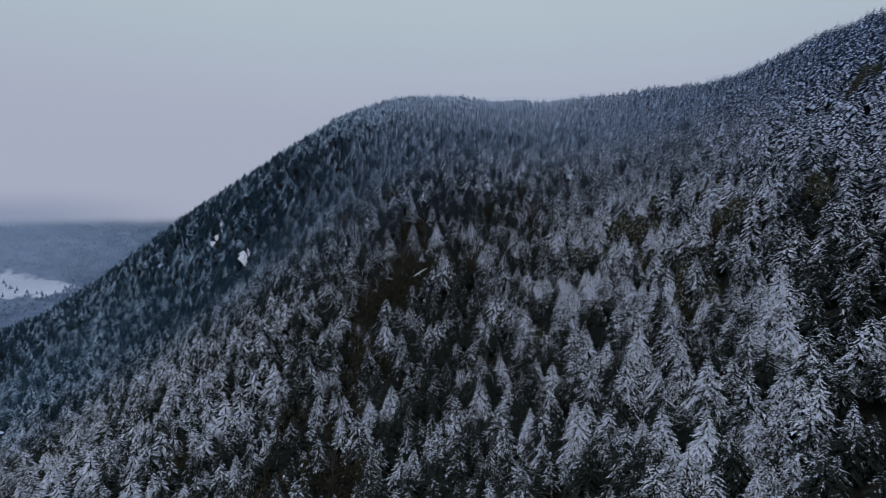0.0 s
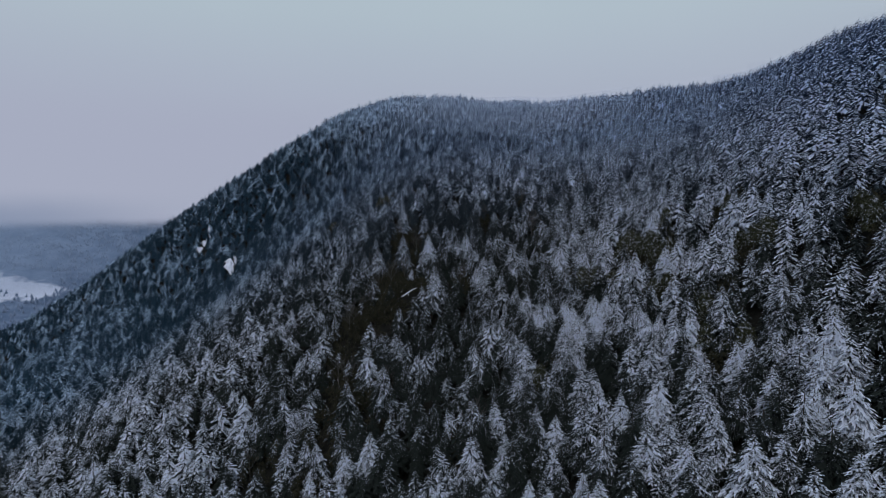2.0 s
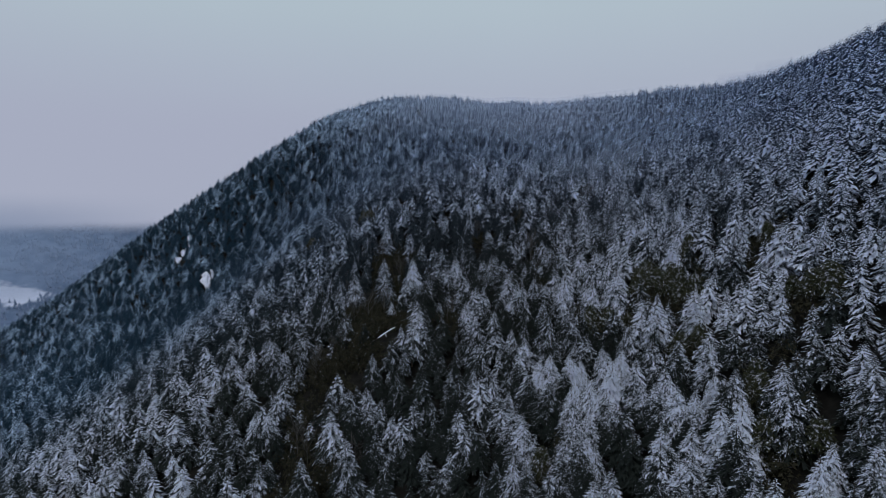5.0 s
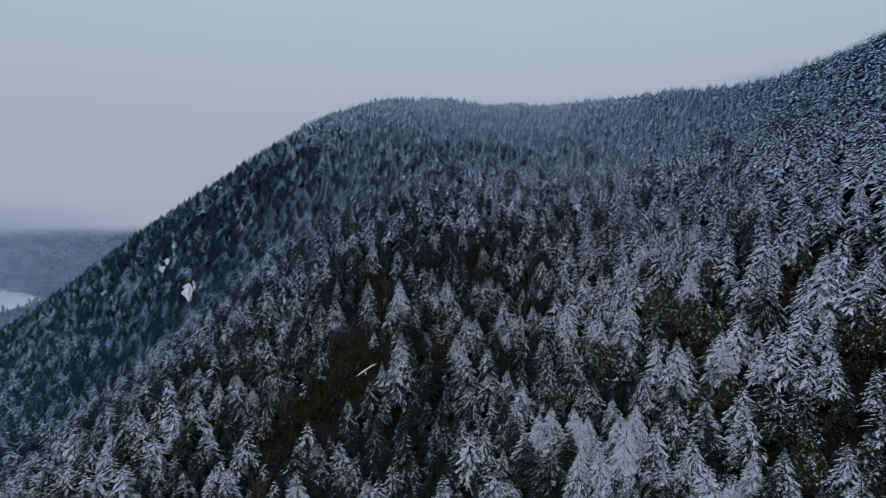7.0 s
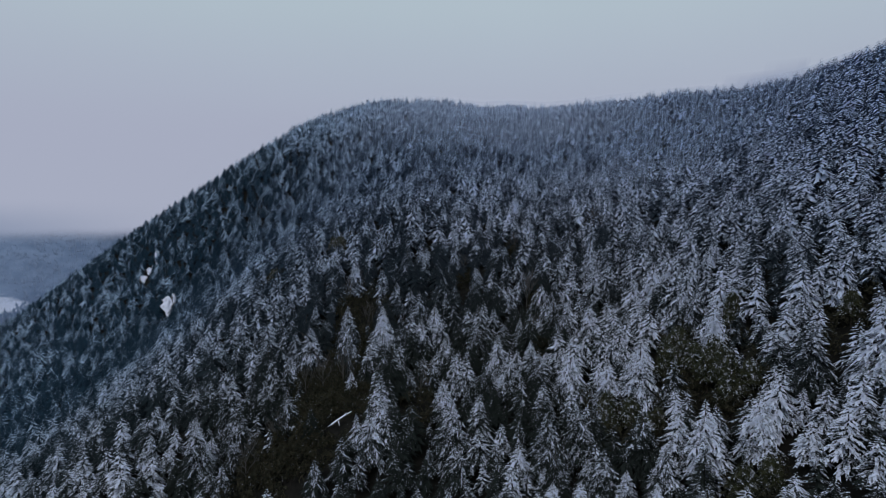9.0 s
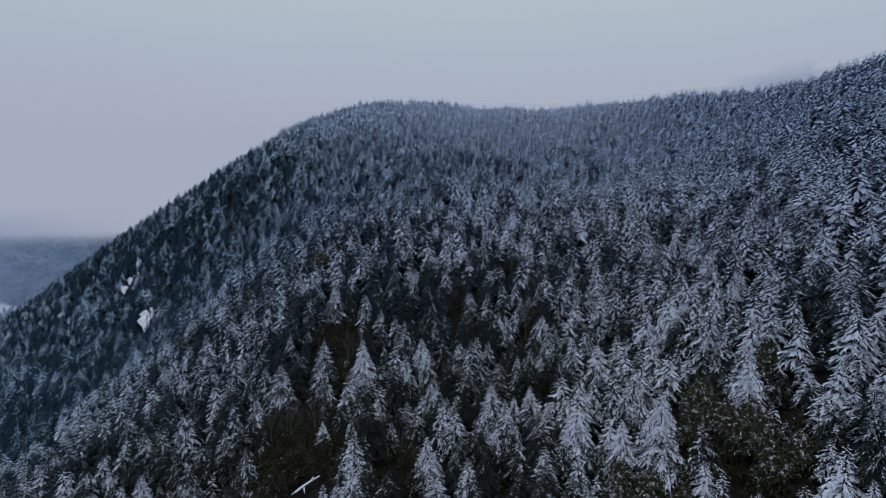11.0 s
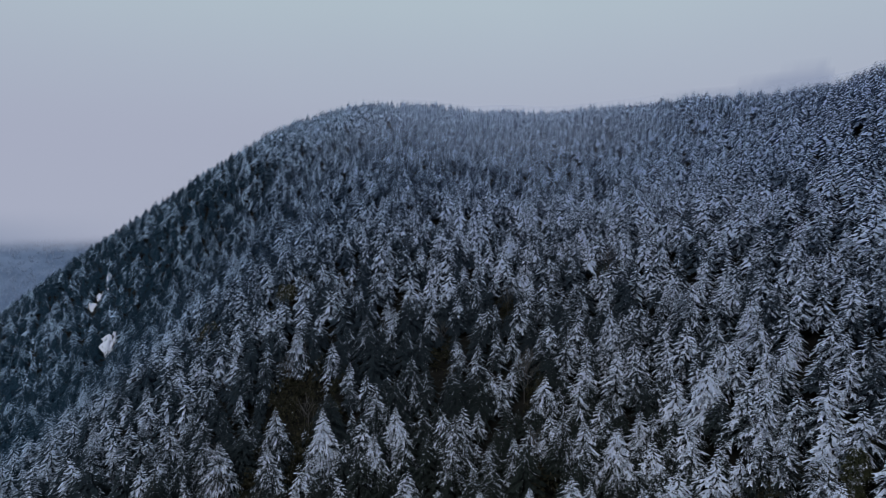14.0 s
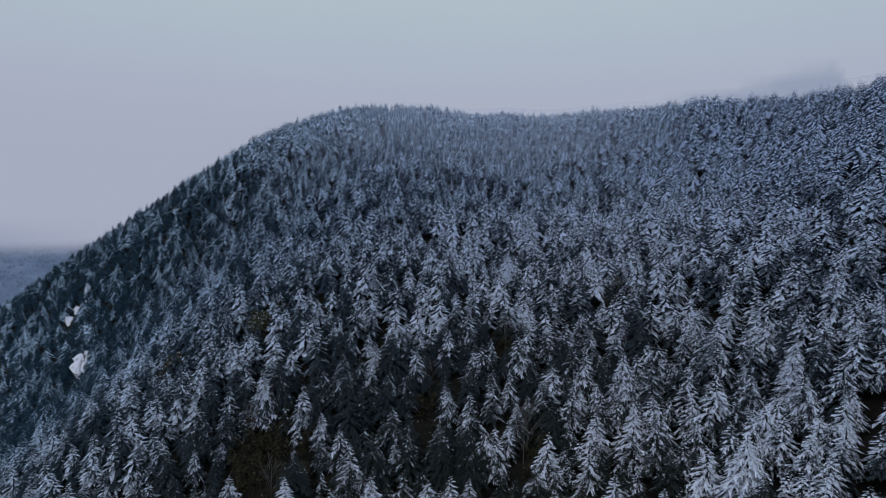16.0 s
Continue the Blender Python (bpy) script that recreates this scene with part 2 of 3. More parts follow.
def valley_field(x, y):
    """Open snowy fields on the valley floor, with a hedge across them."""
    along, across = (x + 900) * 0.95 - (y - 1225) * 0.32, (y - 1225) * 0.95 + (x + 900) * 0.32
    far = smooth(1.8 - 1.6 * np.hypot((x + 1075) / 45, (y - 1500) / 26))
    return far + smooth(1.8 - 1.6 * np.hypot(along / 108, across / 112)) * (1 - 0.8 * np.exp(-((across + 12 + 10 * np.sin(along / 25)) / 9) ** 2)) * (1 - 0.6 * np.exp(-((across - 0.3 * along + 55 + 8 * np.sin(along / 14)) / 7) ** 2))


# ---- mesh helpers ----
def raw_mesh(name, verts, tris, material, layers=()):
    mesh = bpy.data.meshes.new(name)
    verts, tris = np.asarray(verts, np.float32), np.asarray(tris, np.int32)
    mesh.vertices.add(len(verts))
    mesh.vertices.foreach_set("co", verts.ravel())
    mesh.loops.add(tris.size)
    mesh.loops.foreach_set("vertex_index", tris.ravel())
    mesh.polygons.add(len(tris))
    mesh.polygons.foreach_set("loop_start", np.arange(0, tris.size, 3, dtype=np.int32))
    for layer, values in dict(layers).items():
        mesh.attributes.new(layer, "FLOAT", "POINT").data.foreach_set("value", np.asarray(values, np.float32))
    mesh.materials.append(material)
    mesh.update(calc_edges=True)
    return mesh


def part(name, mesh, parent=None, label=""):
    ob = new(name, mesh)
    ob.parent = parent
    return tagged(ob, label)


def tube(points, radii, sides=6):
    """A tapered tube along points; returns vertices and triangles."""
    verts, tris = [], []
    points = [Vector(p) for p in points]
    for i, p in enumerate(points):
        way = (points[min(i + 1, len(points) - 1)] - points[max(i - 1, 0)]).normalized()
        side = way.orthogonal().normalized()
        other = way.cross(side)
        for k in range(sides):
            a = 2 * math.pi * k / sides
            verts.append(p + radii[i] * (math.cos(a) * side + math.sin(a) * other))
    for i in range(len(points) - 1):
        for k in range(sides):
            a, b = i * sides + k, i * sides + (k + 1) % sides
            tris += [(a, b, b + sides), (a, b + sides, a + sides)]
    return np.array(verts), np.array(tris)


def joined(pieces):
    verts, tris, n = [], [], 0
    for v, f in pieces:
        verts.append(v)
        tris.append(np.asarray(f) + n)
        n += len(v)
    return np.vstack(verts), np.vstack(tris)


def conifer(rng, height, radius, boughs, twigs, bare=0.12, heart=0.3, taper=0.86, fan=0.1, hang=0.0):
    """The crown of a conifer: boughs in a rising spiral, each a drooping spray of pointed twigs along a spine, round a dark core.
    Returns vertices, triangles and how much snow each twig carries."""
    i = np.arange(boughs)
    level = np.clip(1 - ((i + rng.uniform(0.1, 0.9, boughs)) / boughs) ** 0.82, 0, 0.99)
    turn = i * 2.39996 + rng.uniform(-0.35, 0.35, boughs)
    length = (radius * (1 - level) ** taper * (0.80 + 0.20 * np.clip(level / 0.12, 0, 1)) + 0.16) * rng.uniform(0.68, 1.16, boughs)
    rise = -0.10 + 0.20 * level + 0.5 * level ** 12 + rng.uniform(-0.22, 0.18, boughs) - hang
    droop = rng.uniform(0.20, 0.48, boughs)
    burden = rng.uniform(0, 1, boughs)
    foot = height * (bare + 0.10 + (0.89 - bare) * level)
    ahead = np.stack([np.cos(turn), np.sin(turn)], 1)
    aside = np.stack([-np.sin(turn), np.cos(turn)], 1)

    def spine(s):
        flat = ahead * (length * s)[:, None]
        return np.column_stack([flat, foot + length * (rise * s - droop * s * s)])

    corners, loads = [], []
    for j in range(twigs):
        s = 0.26 + 0.60 * (j + 0.3) / twigs + rng.uniform(-0.03, 0.03, boughs)
        half = 0.42 / twigs + 0.04
        hand = 1 if j % 2 else -1
        reach = length * rng.uniform(0.26, 0.46, boughs) * (1.25 - 0.75 * s)
        way = ahead * rng.uniform(0.55, 0.9, boughs)[:, None] + aside * (rng.uniform(0.5, 1.0, boughs) * hand)[:, None]
        way /= np.linalg.norm(way, axis=1)[:, None]
        slope = rise - 2 * droop * s - rng.uniform(0.10, 0.45, boughs)
        corners.append(np.stack([spine(s - half), spine(s + half), spine(s) + np.column_stack([way * reach[:, None], slope * reach])], 1))
        loads.append(burden * 0.5 + rng.uniform(0, 0.30, boughs) + 0.42 * s + 0.6 * (level - 0.33))
    # the blade along the middle of each bough, a kite folded on its spine
    wide = aside * (length * fan)[:, None]
    broad = spine(0.62 + rng.uniform(-0.06, 0.06, boughs))
    for hand in (-1, 1):
        edge = broad + np.column_stack([wide * hand, (rng.uniform(-0.55, 0.15, boughs) - hang) * fan * length])
        corners.append(np.stack([spine(0.08), edge, spine(1.08)], 1))
        loads.append(burden * 0.5 + rng.uniform(0, 0.30, boughs) + 0.30 + 0.6 * (level - 0.33))
    corners = np.concatenate(corners)
    down = np.cross(corners[:, 1] - corners[:, 0], corners[:, 2] - corners[:, 0])[:, 2] < 0
    corners[down] = corners[down][:, ::-1]
    verts, load = corners.reshape(-1, 3), np.repeat(np.concatenate(loads), 3)
    k = 6
    w = np.arange(k) * 2 * math.pi / k
    ring = np.stack([np.cos(w) * radius * heart, np.sin(w) * radius * heart, np.full(k, height * (bare + 0.03))], 1)
    cone = np.vstack([ring, [[0, 0, height * 0.86]]])
    face = np.array([(i, (i + 1) % k, k) for i in range(k)])
    verts, tris = joined([(verts, np.arange(len(verts)).reshape(-1, 3)), (cone, face)])
    return verts, tris, np.concatenate([load, np.full(k + 1, -2.0)])


def trunk_of(height, girth, lean=0.0):
    return tube([(0, 0, -1.5), (lean * 0.3, 0, height * 0.3), (lean * 0.6, 0, height * 0.65), (lean, 0, height)], [girth, girth * 0.8, girth * 0.45, 0.03])


def olive_crown(rng, height, radius, leaves):
    """A rounded evergreen crown: lobes covered in small hanging leaf clumps."""
    pieces = []
    lobes = 7
    for i in range(lobes):
        a = i * 2.4
        f = i / (lobes - 1)
        centre = np.array([math.cos(a) * radius * 0.42 * (1 - f * 0.8), math.sin(a) * radius * 0.42 * (1 - f * 0.8), height * (0.36 + 0.46 * f)])
        size = radius * (0.66 - 0.24 * f)
        n = leaves // lobes
        v = rng.normal(size=(n, 3))
        v /= np.linalg.norm(v, axis=1)[:, None]
        v[:, 2] = np.abs(v[:, 2]) * 1.3 - 0.45
        p = centre + v * size * rng.uniform(0.5, 1.22, (n, 1)) * np.array([1, 1, 1.3])
        size_leaf = rng.uniform(0.25, 0.65, (n, 1))
        side = np.cross(v, rng.normal(size=(n, 3)))
        side /= np.linalg.norm(side, axis=1)[:, None] + 1e-6
        tip = v * 0.7 + np.array([0, 0, -0.55]) + rng.normal(size=(n, 3)) * 0.35
        tri = np.stack([p + side * size_leaf * 0.5, p - side * size_leaf * 0.5, p + tip * size_leaf * 1.5], 1).reshape(-1, 3)
        pieces.append((tri, np.arange(len(tri)).reshape(-1, 3)))
    return joined(pieces)


def bare_branches(rng, height):
    """Limbs and twigs of a leafless broadleaf tree."""
    pieces = []

    def grow(base, way, length, girth, level):
        mid = base + way * length * 0.5 + Vector(rng.normal(size=3)) * length * 0.05
        end = base + way * length + Vector(rng.normal(size=3)) * length * 0.08
        pieces.append(tube([base, mid, end], [girth, girth * 0.7, girth * 0.35], 3))
        if level:
            for i in range(4 if level > 1 else 5):
                f = 0.35 + 0.65 * (i + 1) / 5
                start = base.lerp(end, min(f, 1.0))
                turned = (way + Vector(rng.normal(size=3)) * 0.55 + Vector((0, 0, 0.25))).normalized()
                grow(start, turned, length * rng.uniform(0.42, 0.62), girth * 0.5, level - 1)

    for i in range(7):
        a = i * 2.4
        grow(Vector((0, 0, height * (0.25 + 0.09 * i))), Vector((math.cos(a) * 0.6, math.sin(a) * 0.6, 0.9)).normalized(), height * (0.42 - 0.03 * i), 0.11, 2)
    return joined(pieces)


# ---- ground: one sheet out to the horizon ----
def graded(a, b, step, far):
    core = np.arange(a, b + step, step)
    grow = step * 1.35 ** np.arange(1, 18)
    low, high = core[0] - np.cumsum(grow), core[-1] + np.cumsum(grow)
    return np.concatenate([low[low > -far][::-1], core, high[high < far]])


gx, gy = np.meshgrid(graded(-520, 420, 8, 4300), graded(-60, 1000, 8, 4300))
gz = ground_height(gx, gy)
field = valley_field(gx, gy)
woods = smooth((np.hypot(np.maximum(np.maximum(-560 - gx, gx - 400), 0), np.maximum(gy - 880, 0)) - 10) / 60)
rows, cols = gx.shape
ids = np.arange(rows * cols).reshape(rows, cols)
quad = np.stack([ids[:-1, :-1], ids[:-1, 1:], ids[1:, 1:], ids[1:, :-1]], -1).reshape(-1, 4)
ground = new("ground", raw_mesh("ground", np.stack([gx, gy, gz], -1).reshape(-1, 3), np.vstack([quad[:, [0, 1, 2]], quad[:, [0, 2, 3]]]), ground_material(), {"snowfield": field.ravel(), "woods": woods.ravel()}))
tagged(ground, "dark leaf-littered mountainside under the trees, snowy valley fields", "ground", kind="structure")

# ---- where the trees stand ----
# clearings: x, y, radius
OLIVE_STANDS = [(76, 252, 5), (79, 242, 5), (82, 233, 4), (64, 238, 4), (57, 247, 3.3), (71, 209, 4), (93, 259, 2.5), (104, 231, 2.7), (93, 192, 5), (106, 164, 4.4),
                (155, 218, 5), (70, 159, 4.5), (74, 177, 3.5), (32, 187, 2.5), (-67, 402, 4), (-33, 399, 3.8), (78, 262, 4)]
DARK_GAPS = [(-30, 256, 9), (-16, 338, 6.5), (-51, 194, 6), (10, 175, 4.4), (-29, 153, 6.6), (-81, 177, 4), (-28, 224, 7.6), (-18, 211, 5), (12, 272, 4.8),
             (50, 322, 3.5), (-17, 287, 7.5), (-22, 261, 6.5), (-23, 302, 6.5), (49, 296, 2.7), (90, 385, 4), (49, 365, 2.5), (27, 346, 2.5)]
# rock faces: x, y, then slabs (aside, along, half width, height, lift, lean)
OUTCROPS = [(-178, 524, [(0, 0, 5.2, 13.0, 3.5, 0.95), (4.0, 3.0, 2.0, 7.0, 8.0, 0.9)]),
            (-243, 637, [(-7.0, -9, 3.6, 7.0, 3.0, 0.8), (-2.6, -3, 3.0, 8.0, 4.0, 0.8), (3.0, 5, 2.2, 12.0, 4.0, 0.7)])]

# firs that stand out one by one: x, y and the height of the top
LOW_TOPS = [
    (54.5, 115, 72.7), (58.6, 156, 79), (88.2, 156.5, 98), (69, 159.3, 85.2), (11.3, 171.7, 57), (67.5, 186.7, 85),
    (-15, 202.4, 61.1), (-26.3, 202.4, 50.9), (96.1, 210.7, 112.5), (75.7, 213.3, 93.3), (66.4, 214.8, 91.2), (-21.8, 218.4, 57.9),
    (89.2, 219.9, 104.5), (-75.4, 223, 41), (57.4, 223, 87.8), (-119.7, 231, 25.8), (40.3, 234.6, 85.9), (47.4, 234.7, 83.8),
    (-12.7, 239.9, 67.5), (64.1, 244.1, 97.3), (19.3, 246.6, 80.9),
]
MIDDLE_TOPS = [
    (83.3, 248.1, 104), (57.7, 248.7, 89.7), (67.9, 254.3, 94.5), (-17.4, 258.3, 73.8), (4.2, 259.2, 78), (88.7, 260.5, 104.1),
    (-50.1, 263.7, 66.6), (-41.2, 270.2, 71.8), (42.5, 270.4, 88), (46.5, 270.6, 85.5), (33, 273.1, 89.8), (56.3, 273.8, 85.9),
    (-55.4, 276.6, 64.6), (-10, 279.5, 76.7), (43.7, 280.5, 86.9), (32.6, 281.4, 89.2), (-12.2, 291.2, 79), (-39.5, 296.7, 84),
    (41.7, 301.4, 92.7), (-41.4, 301.6, 82.4), (100, 301.7, 117.4),
]
HIGH_TOPS = [
    (-15.2, 302.7, 85.5), (-3, 305, 83.3), (-27.8, 306, 89.5), (102.2, 309.3, 120.3), (-3.6, 311, 91.9), (-34.9, 314.2, 82.2),
    (-2.8, 315.9, 95.1), (36, 316.8, 100.2), (29.1, 324.1, 99.6), (-33.6, 325.7, 85.4), (94.6, 327.7, 121.5), (0.6, 329.5, 93.4),
    (-44.4, 330.2, 83.1), (74, 330.5, 119.5), (-75, 332.4, 73.6), (-80.5, 343.7, 75.1), (-17.8, 345.1, 105), (53.6, 398.9, 132.7),
    (-1.8, 387.3, 121.3), (120, 391, 147.7), (16, 354.3, 116.2), (-46.9, 402.7, 112.4), (-198.6, 411.7, 18.2),
]
# others of common height
LONE_FIRS = [
    (-20.1, 277.3), (-25.3, 264.9), (-17.9, 227.1), (-28, 211.6), (-34.6, 182), (-31, 180), (-40, 181.9), (-21.9, 171.1),
    (-15.8, 176.3), (3, 271.6), (-58.4, 185.7), (-47.3, 164.6), (-4.2, 228.5), (6.5, 141.5), (-71.4, 248.5), (32.6, 141.3),
    (39.7, 162.8), (55.2, 165.5), (72, 132), (73.9, 128.1), (65.7, 110.6), (58.3, 104.3), (57.3, 128.3), (46.6, 181.3),
    (36, 121.4), (37.2, 136.5), (-46.9, 321.8), (-26.8, 256.2), (-0.6, 246.3), (-61.6, 290.5), (-47.7, 284.6), (17.4, 260.1),
    (10.2, 301.1), (50.6, 257.8), (42.8, 259.7), (40.8, 243.3), (81.1, 235.6), (49.3, 221.2), (58.6, 213.4), (3.3, 347.9),
    (29.4, 301.6), (52.8, 292.7), (56.5, 288.7), (62.5, 285.8), (14.7, 310.7), (-16.1, 313.5), (84.3, 292.5),
]

rng = np.random.default_rng(7)


def grid(spacing, low, high):
    """A jittered grid of places over the slope between two distances."""
    n = int(1200 / spacing)
    ix, iy = np.meshgrid(np.arange(-n, n), np.arange(-n, n))
    px = (ix + 0.5 * (iy % 2)) * spacing + rng.uniform(-0.46, 0.46, ix.shape) * spacing
    py = iy * spacing * 0.9 + rng.uniform(-0.46, 0.46, ix.shape) * spacing
    a = radians(23)
    x, y = (px * math.cos(a) - py * math.sin(a)).ravel(), (px * math.sin(a) + py * math.cos(a) + 380).ravel()
    ok = (y >= low) & (y < high)
    return x[ok], y[ok]


lower, upper = grid(5.6, 58, 260), grid(5.8, 260, 850)
foot = grid(8.2, -130, 58)
tx, ty = np.concatenate([foot[0], lower[0], upper[0]]), np.concatenate([foot[1], lower[1], upper[1]])
reach = 45 + 0.78 * np.maximum(ty, 190)
keep = (ty < 850) & (tx > -reach) & (tx < reach) & (tx > -660) & (tx < 390 - 0.1 * np.clip(ty - 500, 0, 400))
tx, ty = tx[keep], ty[keep]
# nothing on the slope that falls away behind the crest
crest = ground_height(tx, ty)
fall = np.zeros(len(tx), bool)
for back in (30, 60, 100):
    fx, fy = tx * (1 - back / np.hypot(tx, ty + 1)), ty * (1 - back / np.hypot(tx, ty + 1))
    fall |= (crest < ground_height(fx, fy) - back * 0.16 - 9) & (ty > 450)
tx, ty = tx[~fall], ty[~fall]
free = np.ones(len(tx), bool)


def inside(x, y, cx, cy, r, deep):
    """Whether places lie in a clearing that runs up or down the slope, r wide to each side and deep long."""
    way = np.array([cx, cy]) / math.hypot(cx, cy)
    along, aside = (x - cx) * way[0] + (y - cy) * way[1], (x - cx) * way[1] - (y - cy) * way[0]
    return (aside / r) ** 2 + ((along - deep * 0.5) / (deep * 0.75)) ** 2 < 1


olive_places = []
for x, y, r in OLIVE_STANDS:
    for k in range(2 if r < 3 else 3 if r < 5 else 5):
        a, d = rng.uniform(0, 2 * math.pi), r * rng.uniform(0.5, 1.0) * (k > 0)
        olive_places.append((x * (1 - 2 / math.hypot(x, y)) + math.cos(a) * d, y * (1 - 2 / math.hypot(x, y)) + math.sin(a) * d * 1.3, a, rng.uniform(0.55, 0.88) * (1 if r > 4 else 0.85)))
for x, y, a, d in olive_places:
    free &= ~inside(tx, ty, x, y, 3.4, -3.0)
    free &= np.hypot(tx - x, ty - y) > 3.4
for x, y, r in OLIVE_STANDS:
    free &= ~inside(tx, ty, x, y, r + 1, -r - 5)
for x, y, r in DARK_GAPS:
    free &= ~inside(tx, ty, x, y, r + 1, -r - 7)
for x, y, slabs in OUTCROPS:
    way = np.array([x, y]) / math.hypot(x, y)
    along, aside = (tx - x) * way[0] + (ty - y) * way[1], (tx - x) * way[1] - (ty - y) * way[0]
    for across, back, wide, tall, lift, lean in slabs:
        broad, clear = (0.75 * wide + 0.8, 26) if wide > 5 else (0.6 * wide, 14)
        free &= (np.abs(aside - across) > broad) | (along < back - clear) | (along > back + 9)
# a brushy glade with a fallen trunk: x, y, half width, half length
GLADE = (-15, 268, 14, 20)
free &= ((tx - GLADE[0]) / GLADE[2]) ** 2 + ((ty - GLADE[1]) / GLADE[3]) ** 2 > 1
GULLY = [(-46, 150), (-31, 200), (-33, 250), (-20, 290), (-12, 330)]
for (ax, ay), (bx, by) in zip(GULLY, GULLY[1:]):
    k = np.clip(((tx - ax) * (bx - ax) + (ty - ay) * (by - ay)) / ((bx - ax) ** 2 + (by - ay) ** 2), 0, 1)
    free &= np.hypot(tx - ax - k * (bx - ax), ty - ay - k * (by - ay)) > 6.5
tops = np.array(LOW_TOPS + MIDDLE_TOPS + HIGH_TOPS)
lone = [p for p in LONE_FIRS if not any(inside(*p, x, y, r, -r - 5) for x, y, r in DARK_GAPS + OLIVE_STANDS)]
marked = np.vstack([tops[:, :2], lone])
for x, y in marked:
    free &= np.hypot(tx - x, ty - y) > 4.2
tx, ty = np.concatenate([marked[:, 0], tx[free]]), np.concatenate([marked[:, 1], ty[free]])


# saplings where the firs leave the floor bare
def bare_spots():
    found = []
    around = [(x, y) for x, y in zip(tx, ty) if y < 360] + [(x, y) for x, y, a, d in olive_places]
    cells = {}
    for x, y in around:
        cells.setdefault((int(x // 5), int(y // 5)), []).append((x, y))
    for x, y in zip(rng.uniform(-190, 210, 16000), rng.uniform(75, 350, 16000)):
        if abs(x) > 30 + 0.78 * y or ((x - GLADE[0]) / GLADE[2]) ** 2 + ((y - GLADE[1]) / GLADE[3]) ** 2 < 1.05:
            continue
        if any(inside(x, y, gx, gy, gr + 1, -gr - 7) for gx, gy, gr in DARK_GAPS + OLIVE_STANDS):
            continue
        i, j = int(x // 5), int(y // 5)
        if all((x - a) ** 2 + (y - b) ** 2 > 15.5 for u in (-1, 0, 1) for v in (-1, 0, 1) for a, b in cells.get((i + u, j + v), ())):
            cells.setdefault((i, j), []).append((x, y))
            found.append((x, y))
    return np.array(found)


saplings = bare_spots()
grown_up = len(tx)
tx, ty = np.concatenate([tx, saplings[:, 0]]), np.concatenate([ty, saplings[:, 1]])
tz = ground_height(tx, ty)
size = rng.uniform(0.62, 1.16, len(tx)) * (1 + 0.10 * smooth((ty - 230) / 80)) * (1 - 0.03 * smooth((ty - 450) / 250))
size[grown_up:] = rng.uniform(0.42, 0.72, len(saplings))
size[:len(marked)] = rng.uniform(0.94, 1.06, len(marked)) * (1 + 0.25 * smooth((marked[:, 1] - 235) / 80))
in_glade = ((marked[:, 0] - GLADE[0]) / GLADE[2]) ** 2 + ((marked[:, 1] - GLADE[1]) / (GLADE[3] + 14)) ** 2 < 1
size[:len(tops)] = np.clip((tops[:, 2] + 1 - tz[:len(tops)]) / 13.3, 0.6, 1.3)
spin = rng.uniform(0, 2 * math.pi, len(tx))
tone = rng.uniform(0, 1, len(tx))
near = np.abs(tx - 45) / 50 + np.abs(ty - 155) / 120
near[:len(marked)] = 0
near[grown_up:] = 99
order = np.argsort(near, kind="stable")
single = order[:300]
rest = order[300:]
young, rest = rest[rest >= grown_up], rest[rest < grown_up]
# how near the flight line passes to each fir while it lies ahead
apart = np.full(len(tx), 2000.0)
for k in np.linspace(0, 1, 9):
    dx, dy, dz = tx - 28 * k, ty - 187 * k, tz + 13 * size - 100 - 63 * k
    ahead = (dy > 0) & (np.abs(dx) < 0.755 * dy + 6) & (dz > -0.53 * dy - 3)
    apart = np.where(ahead, np.minimum(apart, np.sqrt(dx * dx + dy * dy + dz * dz)), apart)


def forest(name, label, ids, shapes, material):
    """Many conifers as one object; every tree is a turned and sized copy of one of the shapes."""
    verts, tris, tints, loads, n = [], [], [], [], 0
    pick = np.arange(len(ids)) % len(shapes)
    for k, (v, f, load) in enumerate(shapes):
        mine = ids[pick == k]
        c, s = np.cos(spin[mine])[:, None], np.sin(spin[mine])[:, None]
        g = size[mine][:, None]
        x = (v[None, :, 0] * c - v[None, :, 1] * s) * g + tx[mine][:, None]
        y = (v[None, :, 0] * s + v[None, :, 1] * c) * g + ty[mine][:, None]
        z = v[None, :, 2] * g + tz[mine][:, None] - 0.3
        verts.append(np.stack([x, y, z], -1).reshape(-1, 3))
        tris.append((f[None] + n + (np.arange(len(mine)) * len(v))[:, None, None]).reshape(-1, 3))
        tints.append(np.repeat(tone[mine], len(v)))
        loads.append(np.tile(load, len(mine)))
        n += len(mine) * len(v)
    ob = new(name, raw_mesh(name, np.vstack(verts), np.vstack(tris), material, {"tint": np.concatenate(tints), "load": np.concatenate(loads)}))
    return tagged(ob, label, "forest", kind="stuff")


def shapes_of(count, boughs, twigs, seed, heart=0.3, bare=0.22, taper=0.86, fan=0.1, hang=0.0):
    r = np.random.default_rng(seed)
    return [conifer(r, r.uniform(10.8, 13.8), r.uniform(3.7, 4.9), boughs, twigs, r.uniform(bare - 0.04, bare + 0.06), heart, taper, fan, hang) for _ in range(count)]


def tier(low, high):
    return rest[(apart[rest] >= low) & (apart[rest] < high)]


